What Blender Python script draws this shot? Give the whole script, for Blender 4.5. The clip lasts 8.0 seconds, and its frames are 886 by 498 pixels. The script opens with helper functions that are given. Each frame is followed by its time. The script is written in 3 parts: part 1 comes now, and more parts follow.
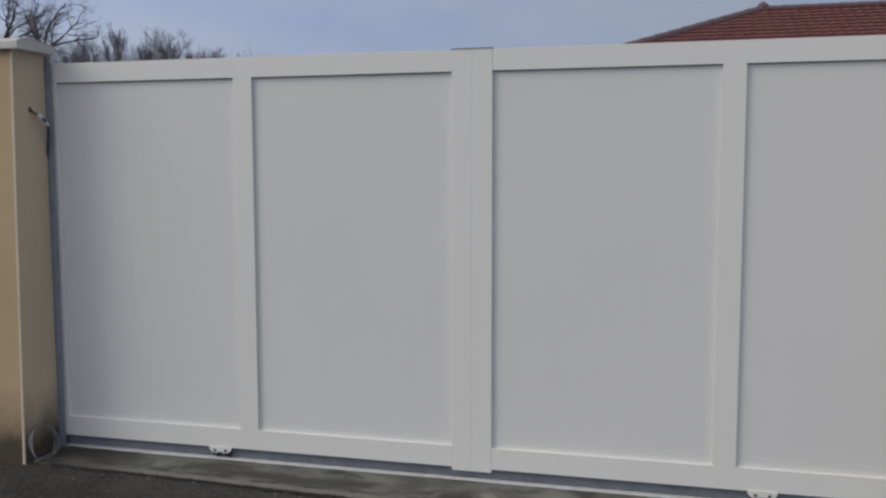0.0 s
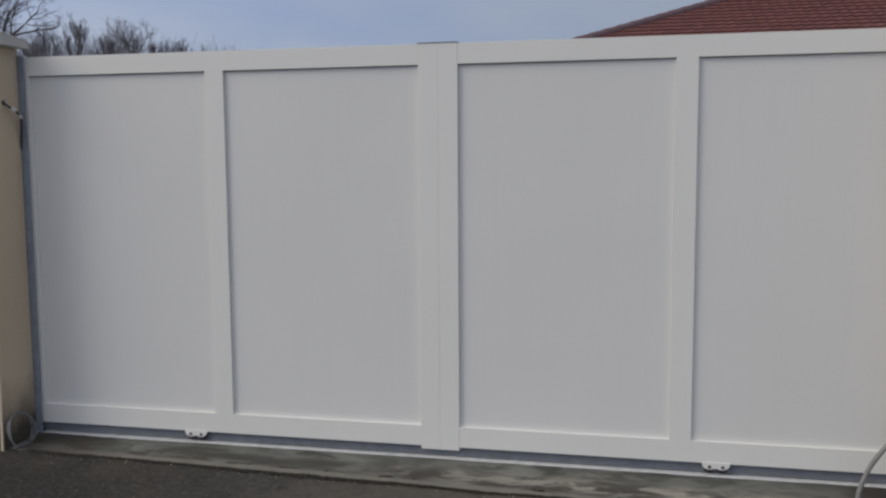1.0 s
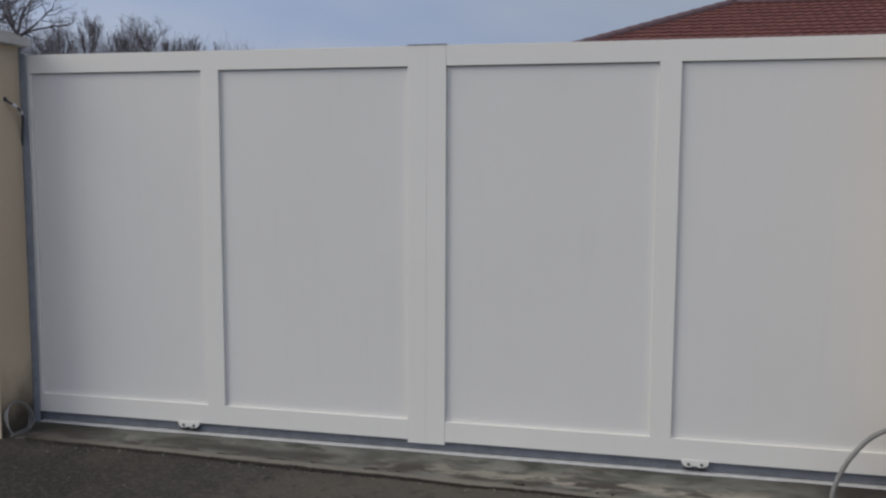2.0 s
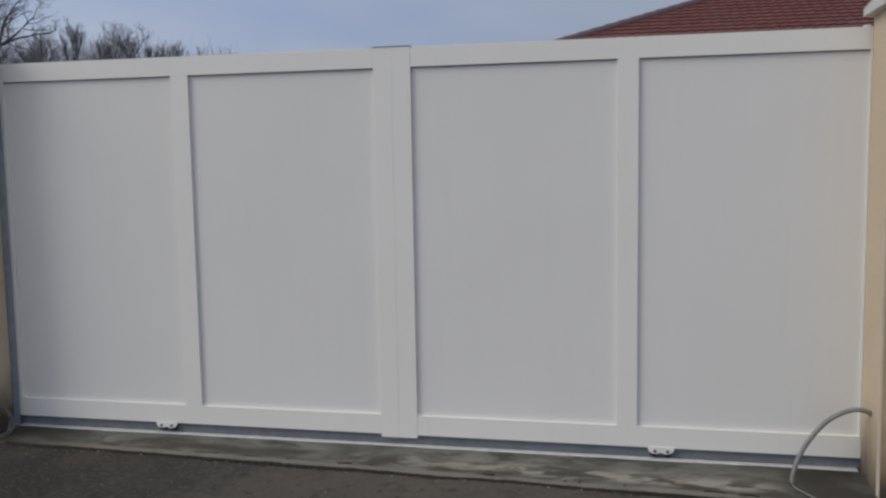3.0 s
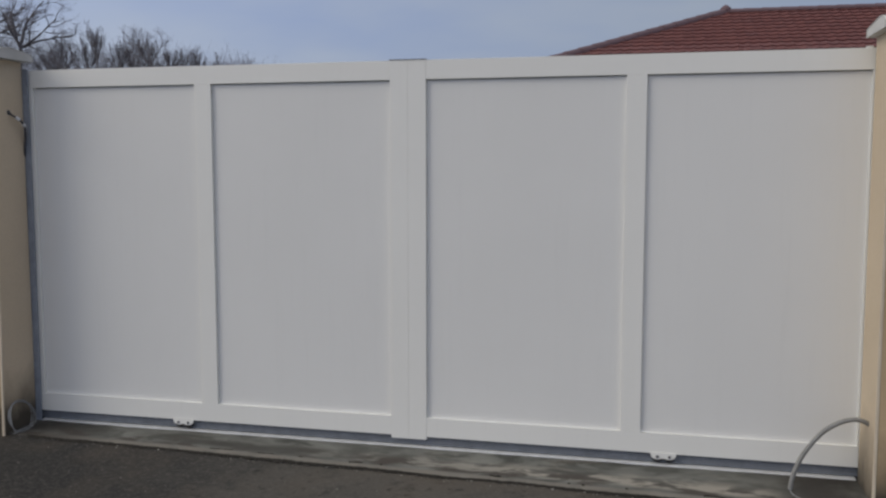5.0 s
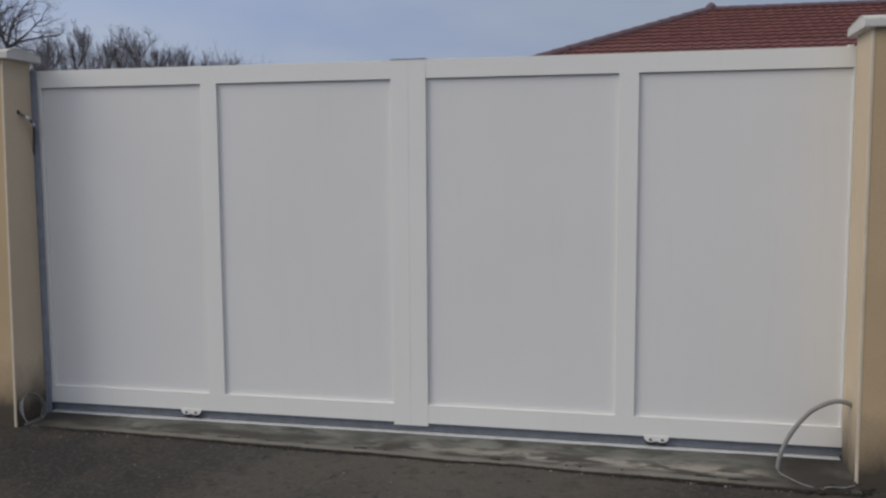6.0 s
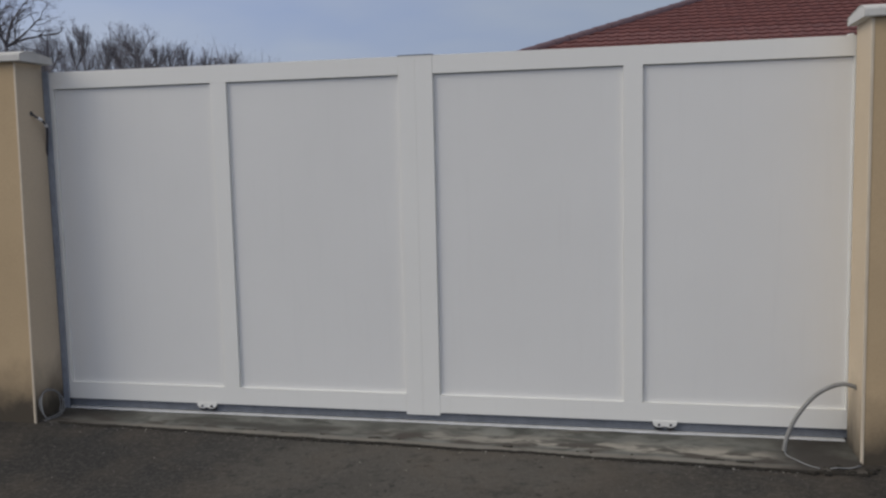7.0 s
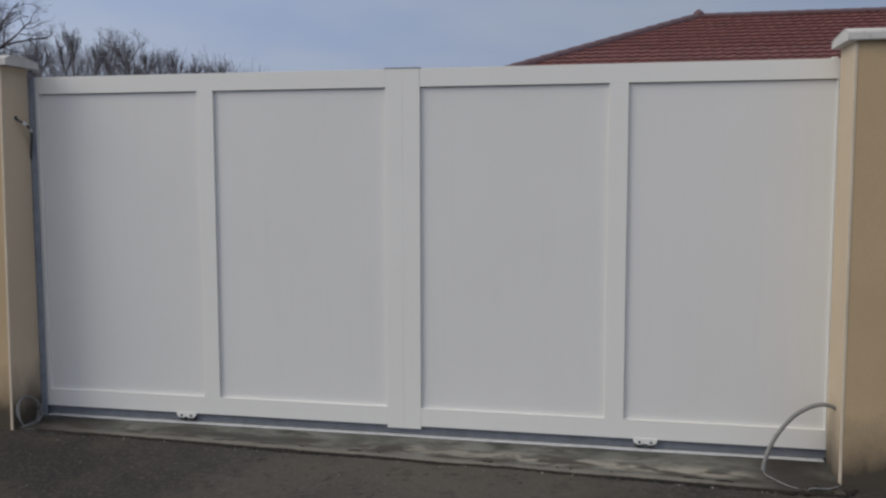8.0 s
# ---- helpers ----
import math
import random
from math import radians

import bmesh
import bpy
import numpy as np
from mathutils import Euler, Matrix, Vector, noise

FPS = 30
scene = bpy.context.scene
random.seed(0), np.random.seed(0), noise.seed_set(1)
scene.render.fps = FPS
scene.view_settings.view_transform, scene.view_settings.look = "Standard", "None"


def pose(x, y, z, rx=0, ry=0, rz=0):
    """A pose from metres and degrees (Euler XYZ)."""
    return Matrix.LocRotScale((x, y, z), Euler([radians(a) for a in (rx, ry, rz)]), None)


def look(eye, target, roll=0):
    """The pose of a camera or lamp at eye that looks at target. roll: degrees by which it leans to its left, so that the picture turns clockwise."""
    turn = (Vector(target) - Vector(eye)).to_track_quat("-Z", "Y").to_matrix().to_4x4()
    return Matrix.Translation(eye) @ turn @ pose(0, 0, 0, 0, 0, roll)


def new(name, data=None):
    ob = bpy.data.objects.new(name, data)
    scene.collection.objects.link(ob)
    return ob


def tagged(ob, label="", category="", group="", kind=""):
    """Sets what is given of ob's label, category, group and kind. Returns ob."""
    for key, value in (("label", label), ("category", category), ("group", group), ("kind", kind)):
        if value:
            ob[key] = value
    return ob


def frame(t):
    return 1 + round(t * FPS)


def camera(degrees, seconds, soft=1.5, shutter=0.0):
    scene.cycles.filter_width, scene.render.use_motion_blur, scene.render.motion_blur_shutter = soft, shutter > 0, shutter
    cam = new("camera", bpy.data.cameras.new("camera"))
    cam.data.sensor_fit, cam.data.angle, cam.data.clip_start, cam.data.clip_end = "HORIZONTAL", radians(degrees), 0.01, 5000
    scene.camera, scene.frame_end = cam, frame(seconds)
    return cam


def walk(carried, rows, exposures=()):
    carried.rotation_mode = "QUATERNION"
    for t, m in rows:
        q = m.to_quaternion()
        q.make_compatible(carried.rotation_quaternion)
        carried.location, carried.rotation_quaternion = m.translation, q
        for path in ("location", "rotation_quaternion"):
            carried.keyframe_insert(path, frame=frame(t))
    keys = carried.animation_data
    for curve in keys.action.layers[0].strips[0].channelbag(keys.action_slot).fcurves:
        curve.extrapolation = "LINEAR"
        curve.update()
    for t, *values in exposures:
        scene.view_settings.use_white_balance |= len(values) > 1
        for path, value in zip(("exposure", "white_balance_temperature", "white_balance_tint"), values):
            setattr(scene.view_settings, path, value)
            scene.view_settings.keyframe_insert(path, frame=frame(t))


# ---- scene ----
cam = camera(52.4, 8.0, 2.4)
PATH = [
    (0, (0.73, -3.663, 1.379), (0.235, -1.733, 1.196), -0.1),
    (0.5, (0.747, -3.75, 1.368), (0.3, -1.811, 1.171), -0.1),
    (1, (0.761, -3.807, 1.379), (0.338, -1.863, 1.174), -0.4),
    (1.2, (0.776, -3.822, 1.384), (0.35, -1.878, 1.194), -0.1),
    (2.3, (0.919, -3.884, 1.38), (0.461, -1.949, 1.167), -0.0),
    (2.5, (0.938, -3.903, 1.386), (0.477, -1.969, 1.171), -0.4),
    (2.8, (0.983, -3.911, 1.384), (0.528, -1.976, 1.1695), -0.9),
    (3, (1.0, -3.922, 1.373), (0.572, -1.98, 1.168), -0.95),
    (3.5, (1.022, -3.923, 1.372), (0.697, -1.961, 1.1815), -0.8),
    (3.7, (1.058, -3.919, 1.382), (0.757, -1.951, 1.1905), -0.5),
    (4, (1.064, -3.933, 1.378), (0.801, -1.959, 1.19), -0.7),
    (4.2, (1.051, -3.935, 1.383), (0.782, -1.962, 1.1965), -0.4),
    (4.5, (1.054, -3.979, 1.384), (0.694, -2.021, 1.193), -0.0),
    (5, (1.03, -4.043, 1.383), (0.575, -2.104, 1.195), -0.0),
    (5.2, (1.024, -4.064, 1.374), (0.566, -2.127, 1.186), -0.1),
    (6.3, (0.998, -4.256, 1.375), (0.585, -2.309, 1.174), -0.6),
    (6.5, (0.993, -4.277, 1.387), (0.565, -2.336, 1.166), -1.4),
    (7, (0.983, -4.288, 1.387), (0.553, -2.346, 1.175), -1.3),
    (7.5, (0.99, -4.289, 1.392), (0.572, -2.342, 1.21), -0.5),
    (8, (0.997, -4.283, 1.391), (0.595, -2.332, 1.206), -0.1),
]
walk(cam, [(t, look(eye, target, roll)) for t, eye, target, roll in PATH])

# ---- world, sun ----
SUN_FROM = Vector((-0.78, -0.50, 0.62)).normalized()
world = bpy.data.worlds.new("overcast_dusk")
scene.world = world
world.use_nodes = True
wn, wl = world.node_tree.nodes, world.node_tree.links
wn.clear()
w_out = wn.new("ShaderNodeOutputWorld")
w_bg = wn.new("ShaderNodeBackground")
w_bg.inputs["Strength"].default_value = 0.088
w_sky = wn.new("ShaderNodeTexSky")
w_sky.sky_type = "NISHITA"
w_sky.sun_disc = False
w_sky.sun_elevation = math.asin(SUN_FROM.z)
w_sky.sun_rotation = math.atan2(SUN_FROM.x, SUN_FROM.y)
w_tc = wn.new("ShaderNodeTexCoord")
w_map = wn.new("ShaderNodeMapping")
w_map.inputs["Scale"].default_value = (1.0, 1.0, 3.2)
w_noise = wn.new("ShaderNodeTexNoise")
w_noise.inputs["Scale"].default_value = 3.0
w_noise.inputs["Detail"].default_value = 4.0
w_noise.inputs["Roughness"].default_value = 0.5
w_ramp = wn.new("ShaderNodeValToRGB")
w_ramp.color_ramp.elements[0].position = 0.38
w_ramp.color_ramp.elements[0].color = (0.55, 0.67, 1.0, 1)
w_ramp.color_ramp.elements[1].position = 0.66
w_ramp.color_ramp.elements[1].color = (0.71, 0.80, 1.0, 1)
w_sep = wn.new("ShaderNodeSeparateXYZ")
w_gain = wn.new("ShaderNodeMapRange")
w_gain.inputs["From Min"].default_value = 0.0
w_gain.inputs["From Max"].default_value = 1.0
w_gain.inputs["To Min"].default_value = 6.5
w_gain.inputs["To Max"].default_value = 8.5
w_mul = wn.new("ShaderNodeVectorMath")
w_mul.operation = "SCALE"
# the cloud layer is brighter towards the veiled sun, and whiter overhead
w_dot = wn.new("ShaderNodeVectorMath")
w_dot.operation = "DOT_PRODUCT"
w_dot.inputs[1].default_value = (SUN_FROM.x, SUN_FROM.y, 0.0)
w_side = wn.new("ShaderNodeMapRange")
w_side.inputs["From Min"].default_value, w_side.inputs["From Max"].default_value = -1.0, 1.0
w_side.inputs["To Min"].default_value, w_side.inputs["To Max"].default_value = 0.45, 1.55
w_both = wn.new("ShaderNodeMath")
w_both.operation = "MULTIPLY"
w_high = wn.new("ShaderNodeMapRange")
w_high.inputs["From Min"].default_value, w_high.inputs["From Max"].default_value = 0.25, 0.7
w_white = wn.new("ShaderNodeMix")
w_white.data_type = "RGBA"
w_white.inputs["B"].default_value = (0.98, 0.96, 0.98, 1)
w_mix = wn.new("ShaderNodeMix")
w_mix.data_type = "RGBA"
w_mix.inputs["Factor"].default_value = 0.85
wl.new(w_tc.outputs["Generated"], w_map.inputs["Vector"])
wl.new(w_map.outputs["Vector"], w_noise.inputs["Vector"])
wl.new(w_noise.outputs["Fac"], w_ramp.inputs["Fac"])
wl.new(w_tc.outputs["Generated"], w_sep.inputs["Vector"])
wl.new(w_sep.outputs["Z"], w_gain.inputs["Value"])
wl.new(w_tc.outputs["Generated"], w_dot.inputs[0])
wl.new(w_dot.outputs["Value"], w_side.inputs["Value"])
wl.new(w_gain.outputs["Result"], w_both.inputs[0])
wl.new(w_side.outputs["Result"], w_both.inputs[1])
wl.new(w_sep.outputs["Z"], w_high.inputs["Value"])
w_warm = wn.new("ShaderNodeMath")
w_warm.operation = "MULTIPLY"
w_warm.use_clamp = True
wl.new(w_high.outputs["Result"], w_warm.inputs[0])
wl.new(w_side.outputs["Result"], w_warm.inputs[1])
wl.new(w_warm.outputs["Value"], w_white.inputs["Factor"])
wl.new(w_ramp.outputs["Color"], w_white.inputs["A"])
wl.new(w_white.outputs["Result"], w_mul.inputs[0])
wl.new(w_both.outputs["Value"], w_mul.inputs["Scale"])
wl.new(w_sky.outputs["Color"], w_mix.inputs["A"])
wl.new(w_mul.outputs["Vector"], w_mix.inputs["B"])
wl.new(w_mix.outputs["Result"], w_bg.inputs["Color"])
wl.new(w_bg.outputs["Background"], w_out.inputs["Surface"])

sun = new("sun", bpy.data.lights.new("sun", "SUN"))
sun.data.energy = 1.02
sun.data.angle = radians(35)
sun.data.color = (1.0, 0.91, 0.75)
sun.matrix_world = look(SUN_FROM * 30, (0, 0, 0))


# ---- materials ----
class Mat:
    """A node material with short ways to add textures."""

    def __init__(self, name, rough=0.6, metal=0.0):
        self.m = bpy.data.materials.new(name)
        self.m.use_nodes = True
        self.n, self.l = self.m.node_tree.nodes, self.m.node_tree.links
        self.b = self.n["Principled BSDF"]
        self.b.inputs["Roughness"].default_value = rough
        self.b.inputs["Metallic"].default_value = metal
        self.tc = self.n.new("ShaderNodeTexCoord")

    def noise(self, scale, detail=4.0, rough=0.55, stretch=(1, 1, 1), dist=0.0):
        mp = self.n.new("ShaderNodeMapping")
        mp.inputs["Scale"].default_value = stretch
        nz = self.n.new("ShaderNodeTexNoise")
        nz.inputs["Scale"].default_value = scale
        nz.inputs["Detail"].default_value = detail
        nz.inputs["Roughness"].default_value = rough
        nz.inputs["Distortion"].default_value = dist
        self.l.new(self.tc.outputs["Object"], mp.inputs["Vector"])
        self.l.new(mp.outputs["Vector"], nz.inputs["Vector"])
        return nz.outputs["Fac"]

    def cells(self, scale, feature="F1"):
        v = self.n.new("ShaderNodeTexVoronoi")
        v.feature = feature
        v.inputs["Scale"].default_value = scale
        self.l.new(self.tc.outputs["Object"], v.inputs["Vector"])
        return v.outputs["Distance"]

    def ramp(self, fac, stops):
        r = self.n.new("ShaderNodeValToRGB")
        e = r.color_ramp.elements
        while len(e) < len(stops):
            e.new(0.5)
        for el, (p, c) in zip(e, stops):
            el.position = p
            el.color = (*c, 1) if len(c) == 3 else c
        self.l.new(fac, r.inputs["Fac"])
        return r.outputs["Color"]

    def mix(self, fac, a, b, mode="MIX"):
        x = self.n.new("ShaderNodeMix")
        x.data_type, x.blend_type = "RGBA", mode
        for sock, val in ((x.inputs["Factor"], fac), (x.inputs["A"], a), (x.inputs["B"], b)):
            if isinstance(val, (int, float)):
                sock.default_value = val
            elif isinstance(val, tuple):
                sock.default_value = (*val, 1)
            else:
                self.l.new(val, sock)
        return x.outputs["Result"]

    def axis(self, name, a, b, clamp=True):
        """0 to 1 along an axis of the object's space, from a to b."""
        s = self.n.new("ShaderNodeSeparateXYZ")
        self.l.new(self.tc.outputs["Object"], s.inputs["Vector"])
        r = self.n.new("ShaderNodeMapRange")
        r.inputs["From Min"].default_value, r.inputs["From Max"].default_value = a, b
        r.clamp = clamp
        self.l.new(s.outputs[name], r.inputs["Value"])
        return r.outputs["Result"]

    def span(self, value, a, b):
        """0 to 1 as a value goes from a to b."""
        r = self.n.new("ShaderNodeMapRange")
        r.inputs["From Min"].default_value, r.inputs["From Max"].default_value = a, b
        self.l.new(value, r.inputs["Value"])
        return r.outputs["Result"]

    def add(self, a, b):
        return self.mul(a, b, "ADD")

    def mul(self, a, b, operation="MULTIPLY"):
        x = self.n.new("ShaderNodeMath")
        x.operation = operation
        for sock, val in ((x.inputs[0], a), (x.inputs[1], b)):
            if isinstance(val, (int, float)):
                sock.default_value = val
            else:
                self.l.new(val, sock)
        return x.outputs["Value"]

    def color(self, c):
        if isinstance(c, tuple):
            self.b.inputs["Base Color"].default_value = (*c, 1)
        else:
            self.l.new(c, self.b.inputs["Base Color"])
        return self

    def rough(self, fac, lo, hi):
        r = self.n.new("ShaderNodeMapRange")
        r.inputs["To Min"].default_value, r.inputs["To Max"].default_value = lo, hi
        self.l.new(fac, r.inputs["Value"])
        self.l.new(r.outputs["Result"], self.b.inputs["Roughness"])
        return self

    def bump(self, height, strength, distance):
        b = self.n.new("ShaderNodeBump")
        b.inputs["Strength"].default_value = strength
        b.inputs["Distance"].default_value = distance
        self.l.new(height, b.inputs["Height"])
        old = self.b.inputs["Normal"].links
        if old:
            self.l.new(old[0].from_socket, b.inputs["Normal"])
        self.l.new(b.outputs["Normal"], self.b.inputs["Normal"])
        return self


def lacquer(name, base, rough):
    m = Mat(name, rough)
    soft = m.noise(1.3, 3.0)
    streak = m.noise(5.0, 5.0, 0.6, (6.0, 6.0, 0.35))
    c = m.mix(m.ramp(soft, [(0.35, (0, 0, 0)), (0.7, (1, 1, 1))]), base, tuple(v * 0.965 for v in base))
    c = m.mix(m.ramp(streak, [(0.55, (0, 0, 0)), (0.85, (0.35, 0.35, 0.35))]), c, tuple(v * 0.9 for v in base))
    return m.color(c).rough(soft, rough - 0.06, rough + 0.08).bump(m.noise(220.0, 2.0), 0.05, 0.0006).m


M_FRAME = lacquer("white_lacquered_aluminium", (0.835, 0.83, 0.79), 0.40)
M_PANEL = lacquer("white_lacquered_sheet", (0.772, 0.77, 0.748), 0.48)


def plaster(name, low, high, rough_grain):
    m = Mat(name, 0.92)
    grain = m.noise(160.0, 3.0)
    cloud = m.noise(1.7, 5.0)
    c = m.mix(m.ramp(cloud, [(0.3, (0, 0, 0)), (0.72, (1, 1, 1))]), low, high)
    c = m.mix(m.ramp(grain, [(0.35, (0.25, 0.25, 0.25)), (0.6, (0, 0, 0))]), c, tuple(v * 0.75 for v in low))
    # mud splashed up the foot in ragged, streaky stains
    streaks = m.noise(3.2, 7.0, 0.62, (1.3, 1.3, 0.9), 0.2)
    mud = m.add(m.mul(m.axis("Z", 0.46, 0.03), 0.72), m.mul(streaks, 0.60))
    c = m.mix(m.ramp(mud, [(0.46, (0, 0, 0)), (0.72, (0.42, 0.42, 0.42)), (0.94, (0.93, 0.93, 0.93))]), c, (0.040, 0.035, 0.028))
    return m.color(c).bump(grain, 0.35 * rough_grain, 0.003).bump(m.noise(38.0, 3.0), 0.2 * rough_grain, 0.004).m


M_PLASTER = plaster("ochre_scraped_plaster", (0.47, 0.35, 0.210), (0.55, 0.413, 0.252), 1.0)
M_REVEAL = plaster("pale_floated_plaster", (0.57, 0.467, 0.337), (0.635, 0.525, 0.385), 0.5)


def coping_stone():
    m = Mat("weathered_cast_stone", 0.85)
    cloud = m.noise(3.5, 6.0, 0.65)
    c = m.mix(m.ramp(cloud, [(0.35, (0, 0, 0)), (0.7, (1, 1, 1))]), (0.62, 0.61, 0.58), (0.50, 0.49, 0.46))
    spots = m.noise(45.0, 4.0, 0.7)
    c = m.mix(m.ramp(spots, [(0.6, (0, 0, 0)), (0.75, (0.5, 0.5, 0.5))]), c, (0.25, 0.25, 0.23))
    return m.color(c).bump(m.noise(120.0, 3.0), 0.25, 0.002).m


M_COPING = coping_stone()
_b = Mat("pale_corner_bead", 0.7)
M_BEAD = _b.color(_b.mix(_b.ramp(_b.noise(9.0, 4.0), [(0.35, (0, 0, 0)), (0.75, (1, 1, 1))]), (0.66, 0.57, 0.44), (0.55, 0.465, 0.35))).m


def asphalt():
    m = Mat("worn_asphalt", 0.9)
    cells = m.cells(70.0)
    fine = m.noise(260.0, 2.0)
    cloud = m.noise(0.9, 6.0, 0.6)
    blot = m.noise(7.5, 6.0, 0.7)
    c = m.mix(m.ramp(cloud, [(0.35, (0, 0, 0)), (0.68, (1, 1, 1))]), (0.038, 0.035, 0.030), (0.092, 0.083, 0.070))
    c = m.mix(m.ramp(blot, [(0.52, (0, 0, 0)), (0.66, (0.75, 0.75, 0.75))]), c, (0.020, 0.022, 0.019))
    # damp soil by the walls, with shade and corner fall-off painted in
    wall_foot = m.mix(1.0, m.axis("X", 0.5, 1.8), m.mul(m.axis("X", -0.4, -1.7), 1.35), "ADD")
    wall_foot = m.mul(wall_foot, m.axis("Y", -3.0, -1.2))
    wash_shade = m.add(m.mul(wall_foot, 0.6), m.mul(m.noise(3.0, 7.0, 0.66), 0.8))
    c = m.mix(m.ramp(wash_shade, [(0.50, (0, 0, 0)), (0.78, (0.75, 0.75, 0.75)), (1.0, (0.95, 0.95, 0.95))]), c, (0.011, 0.011, 0.0105))
    c = m.mix(m.ramp(cells, [(0.10, (0.42, 0.42, 0.42)), (0.36, (0, 0, 0))]), c, (0.120, 0.110, 0.097))
    c = m.mix(m.ramp(m.noise(34.0, 3.0, 0.7), [(0.50, (0, 0, 0)), (0.68, (0.36, 0.36, 0.36))]), c, (0.130, 0.119, 0.104))
    c = m.mix(m.ramp(m.noise(13.0, 4.0, 0.7), [(0.60, (0, 0, 0)), (0.67, (0.85, 0.85, 0.85))]), c, (0.016, 0.0155, 0.0145))
    c = m.mix(m.ramp(fine, [(0.62, (0, 0, 0)), (0.70, (0.4, 0.4, 0.4))]), c, (0.15, 0.14, 0.125))
    # brown dust in wide patches, small dark pits
    c = m.mix(m.ramp(m.noise(1.6, 5.0, 0.6), [(0.45, (0, 0, 0)), (0.7, (0.6, 0.6, 0.6))]), c, (0.085, 0.068, 0.050))
    c = m.mix(m.ramp(m.noise(26.0, 4.0, 0.6), [(0.63, (0, 0, 0)), (0.69, (0.8, 0.8, 0.8))]), c, (0.014, 0.013, 0.012))
    return m.color(c).rough(cloud, 0.78, 0.98).bump(cells, 0.4, 0.004).bump(fine, 0.3, 0.002).m


M_ASPHALT = asphalt()


def threshold_concrete():
    m = Mat("stained_concrete", 0.85)
    cloud = m.noise(4.5, 6.0, 0.6, (1.0, 1.5, 1.0))
    damp = m.noise(4.2, 6.0, 0.62, (0.9, 1.9, 1.0), 0.5)
    rust = m.noise(2.1, 5.0, 0.6, (1.0, 3.0, 1.0))
    grit = m.noise(150.0, 3.0)
    c = m.mix(m.ramp(cloud, [(0.36, (0, 0, 0)), (0.66, (1, 1, 1))]), (0.086, 0.087, 0.076), (0.200, 0.203, 0.182))
    c = m.mix(m.ramp(damp, [(0.53, (0, 0, 0)), (0.63, (0.8, 0.8, 0.8))]), c, (0.043, 0.044, 0.036))
    c = m.mix(m.ramp(rust, [(0.60, (0, 0, 0)), (0.78, (0.5, 0.5, 0.5))]), c, (0.13, 0.095, 0.065))
    c = m.mix(m.ramp(grit, [(0.60, (0, 0, 0)), (0.75, (0.5, 0.5, 0.5))]), c, (0.10, 0.097, 0.09))
    # from the front edge inwards: dusty nosing, dark puddle marks with a scalloped rim, pale lime behind them
    inward = m.add(m.axis("Y", -0.335, 0.665, False), m.mul(m.axis("X", 0.0, 1.0, False), 0.048))
    blot = m.span(m.noise(6.0, 3.0, 0.55, (1.0, 2.0, 1.0), 0.25), 0.45, 0.57)
    band = m.mul(m.span(m.add(inward, m.mul(m.noise(8.0, 2.0), 0.05)), 0.095, 0.13), m.span(inward, 0.25, 0.16))
    stretch = m.mul(m.axis("X", -0.7, 0.6), m.axis("X", 1.62, 1.48))
    pale = m.mul(m.mul(blot, band), stretch)
    c = m.mix(m.mul(pale, 0.85), c, (0.34, 0.315, 0.266))
    wet = m.mul(m.mul(m.mul(1.0, blot, "SUBTRACT"), m.span(inward, 0.21, 0.13)), m.span(inward, 0.036, 0.060))
    wet = m.mul(wet, m.span(m.noise(2.0, 4.0, 0.6), 0.30, 0.50))
    c = m.mix(m.mul(wet, 0.92), c, (0.055, 0.044, 0.035))
    drift = m.add(inward, m.mul(m.noise(3.0, 4.0, 0.6), 0.10))
    streak = m.mul(m.mul(m.axis("X", -1.40, -1.10), m.axis("X", -0.35, -0.62)), m.mul(m.span(drift, 0.11, 0.15), m.span(drift, 0.25, 0.20)))
    c = m.mix(m.mul(streak, 0.8), c, (0.047, 0.045, 0.038))
    dust = m.mul(m.span(inward, 0.046, 0.036), m.ramp(m.noise(9.0, 5.0, 0.6), [(0.3, (0.35, 0.35, 0.35)), (0.6, (0.85, 0.85, 0.85))]))
    c = m.mix(dust, c, (0.195, 0.178, 0.150))
    # soaked corners by the conduit and the coil
    ends = m.add(m.axis("X", 1.36, 1.66), m.mul(m.axis("X", -1.50, -1.95), 1.0))
    soak = m.mul(ends, m.ramp(m.noise(5.0, 5.0, 0.6), [(0.25, (0.3, 0.3, 0.3)), (0.55, (0.95, 0.95, 0.95))]))
    c = m.mix(soak, c, (0.036, 0.031, 0.026))
    return m.color(c).rough(damp, 0.9, 0.6).bump(grit, 0.35, 0.003).bump(m.noise(28.0, 4.0), 0.4, 0.006).m


M_CONCRETE = threshold_concrete()


def metal(name, base, rough, metallic=0.9):
    m = Mat(name, rough, metallic)
    sp = m.noise(24.0, 4.0, 0.6)
    c = m.mix(m.ramp(sp, [(0.35, (0, 0, 0)), (0.7, (1, 1, 1))]), base, tuple(v * 0.78 for v in base))
    return m.color(c).rough(sp, rough - 0.08, rough + 0.12).m


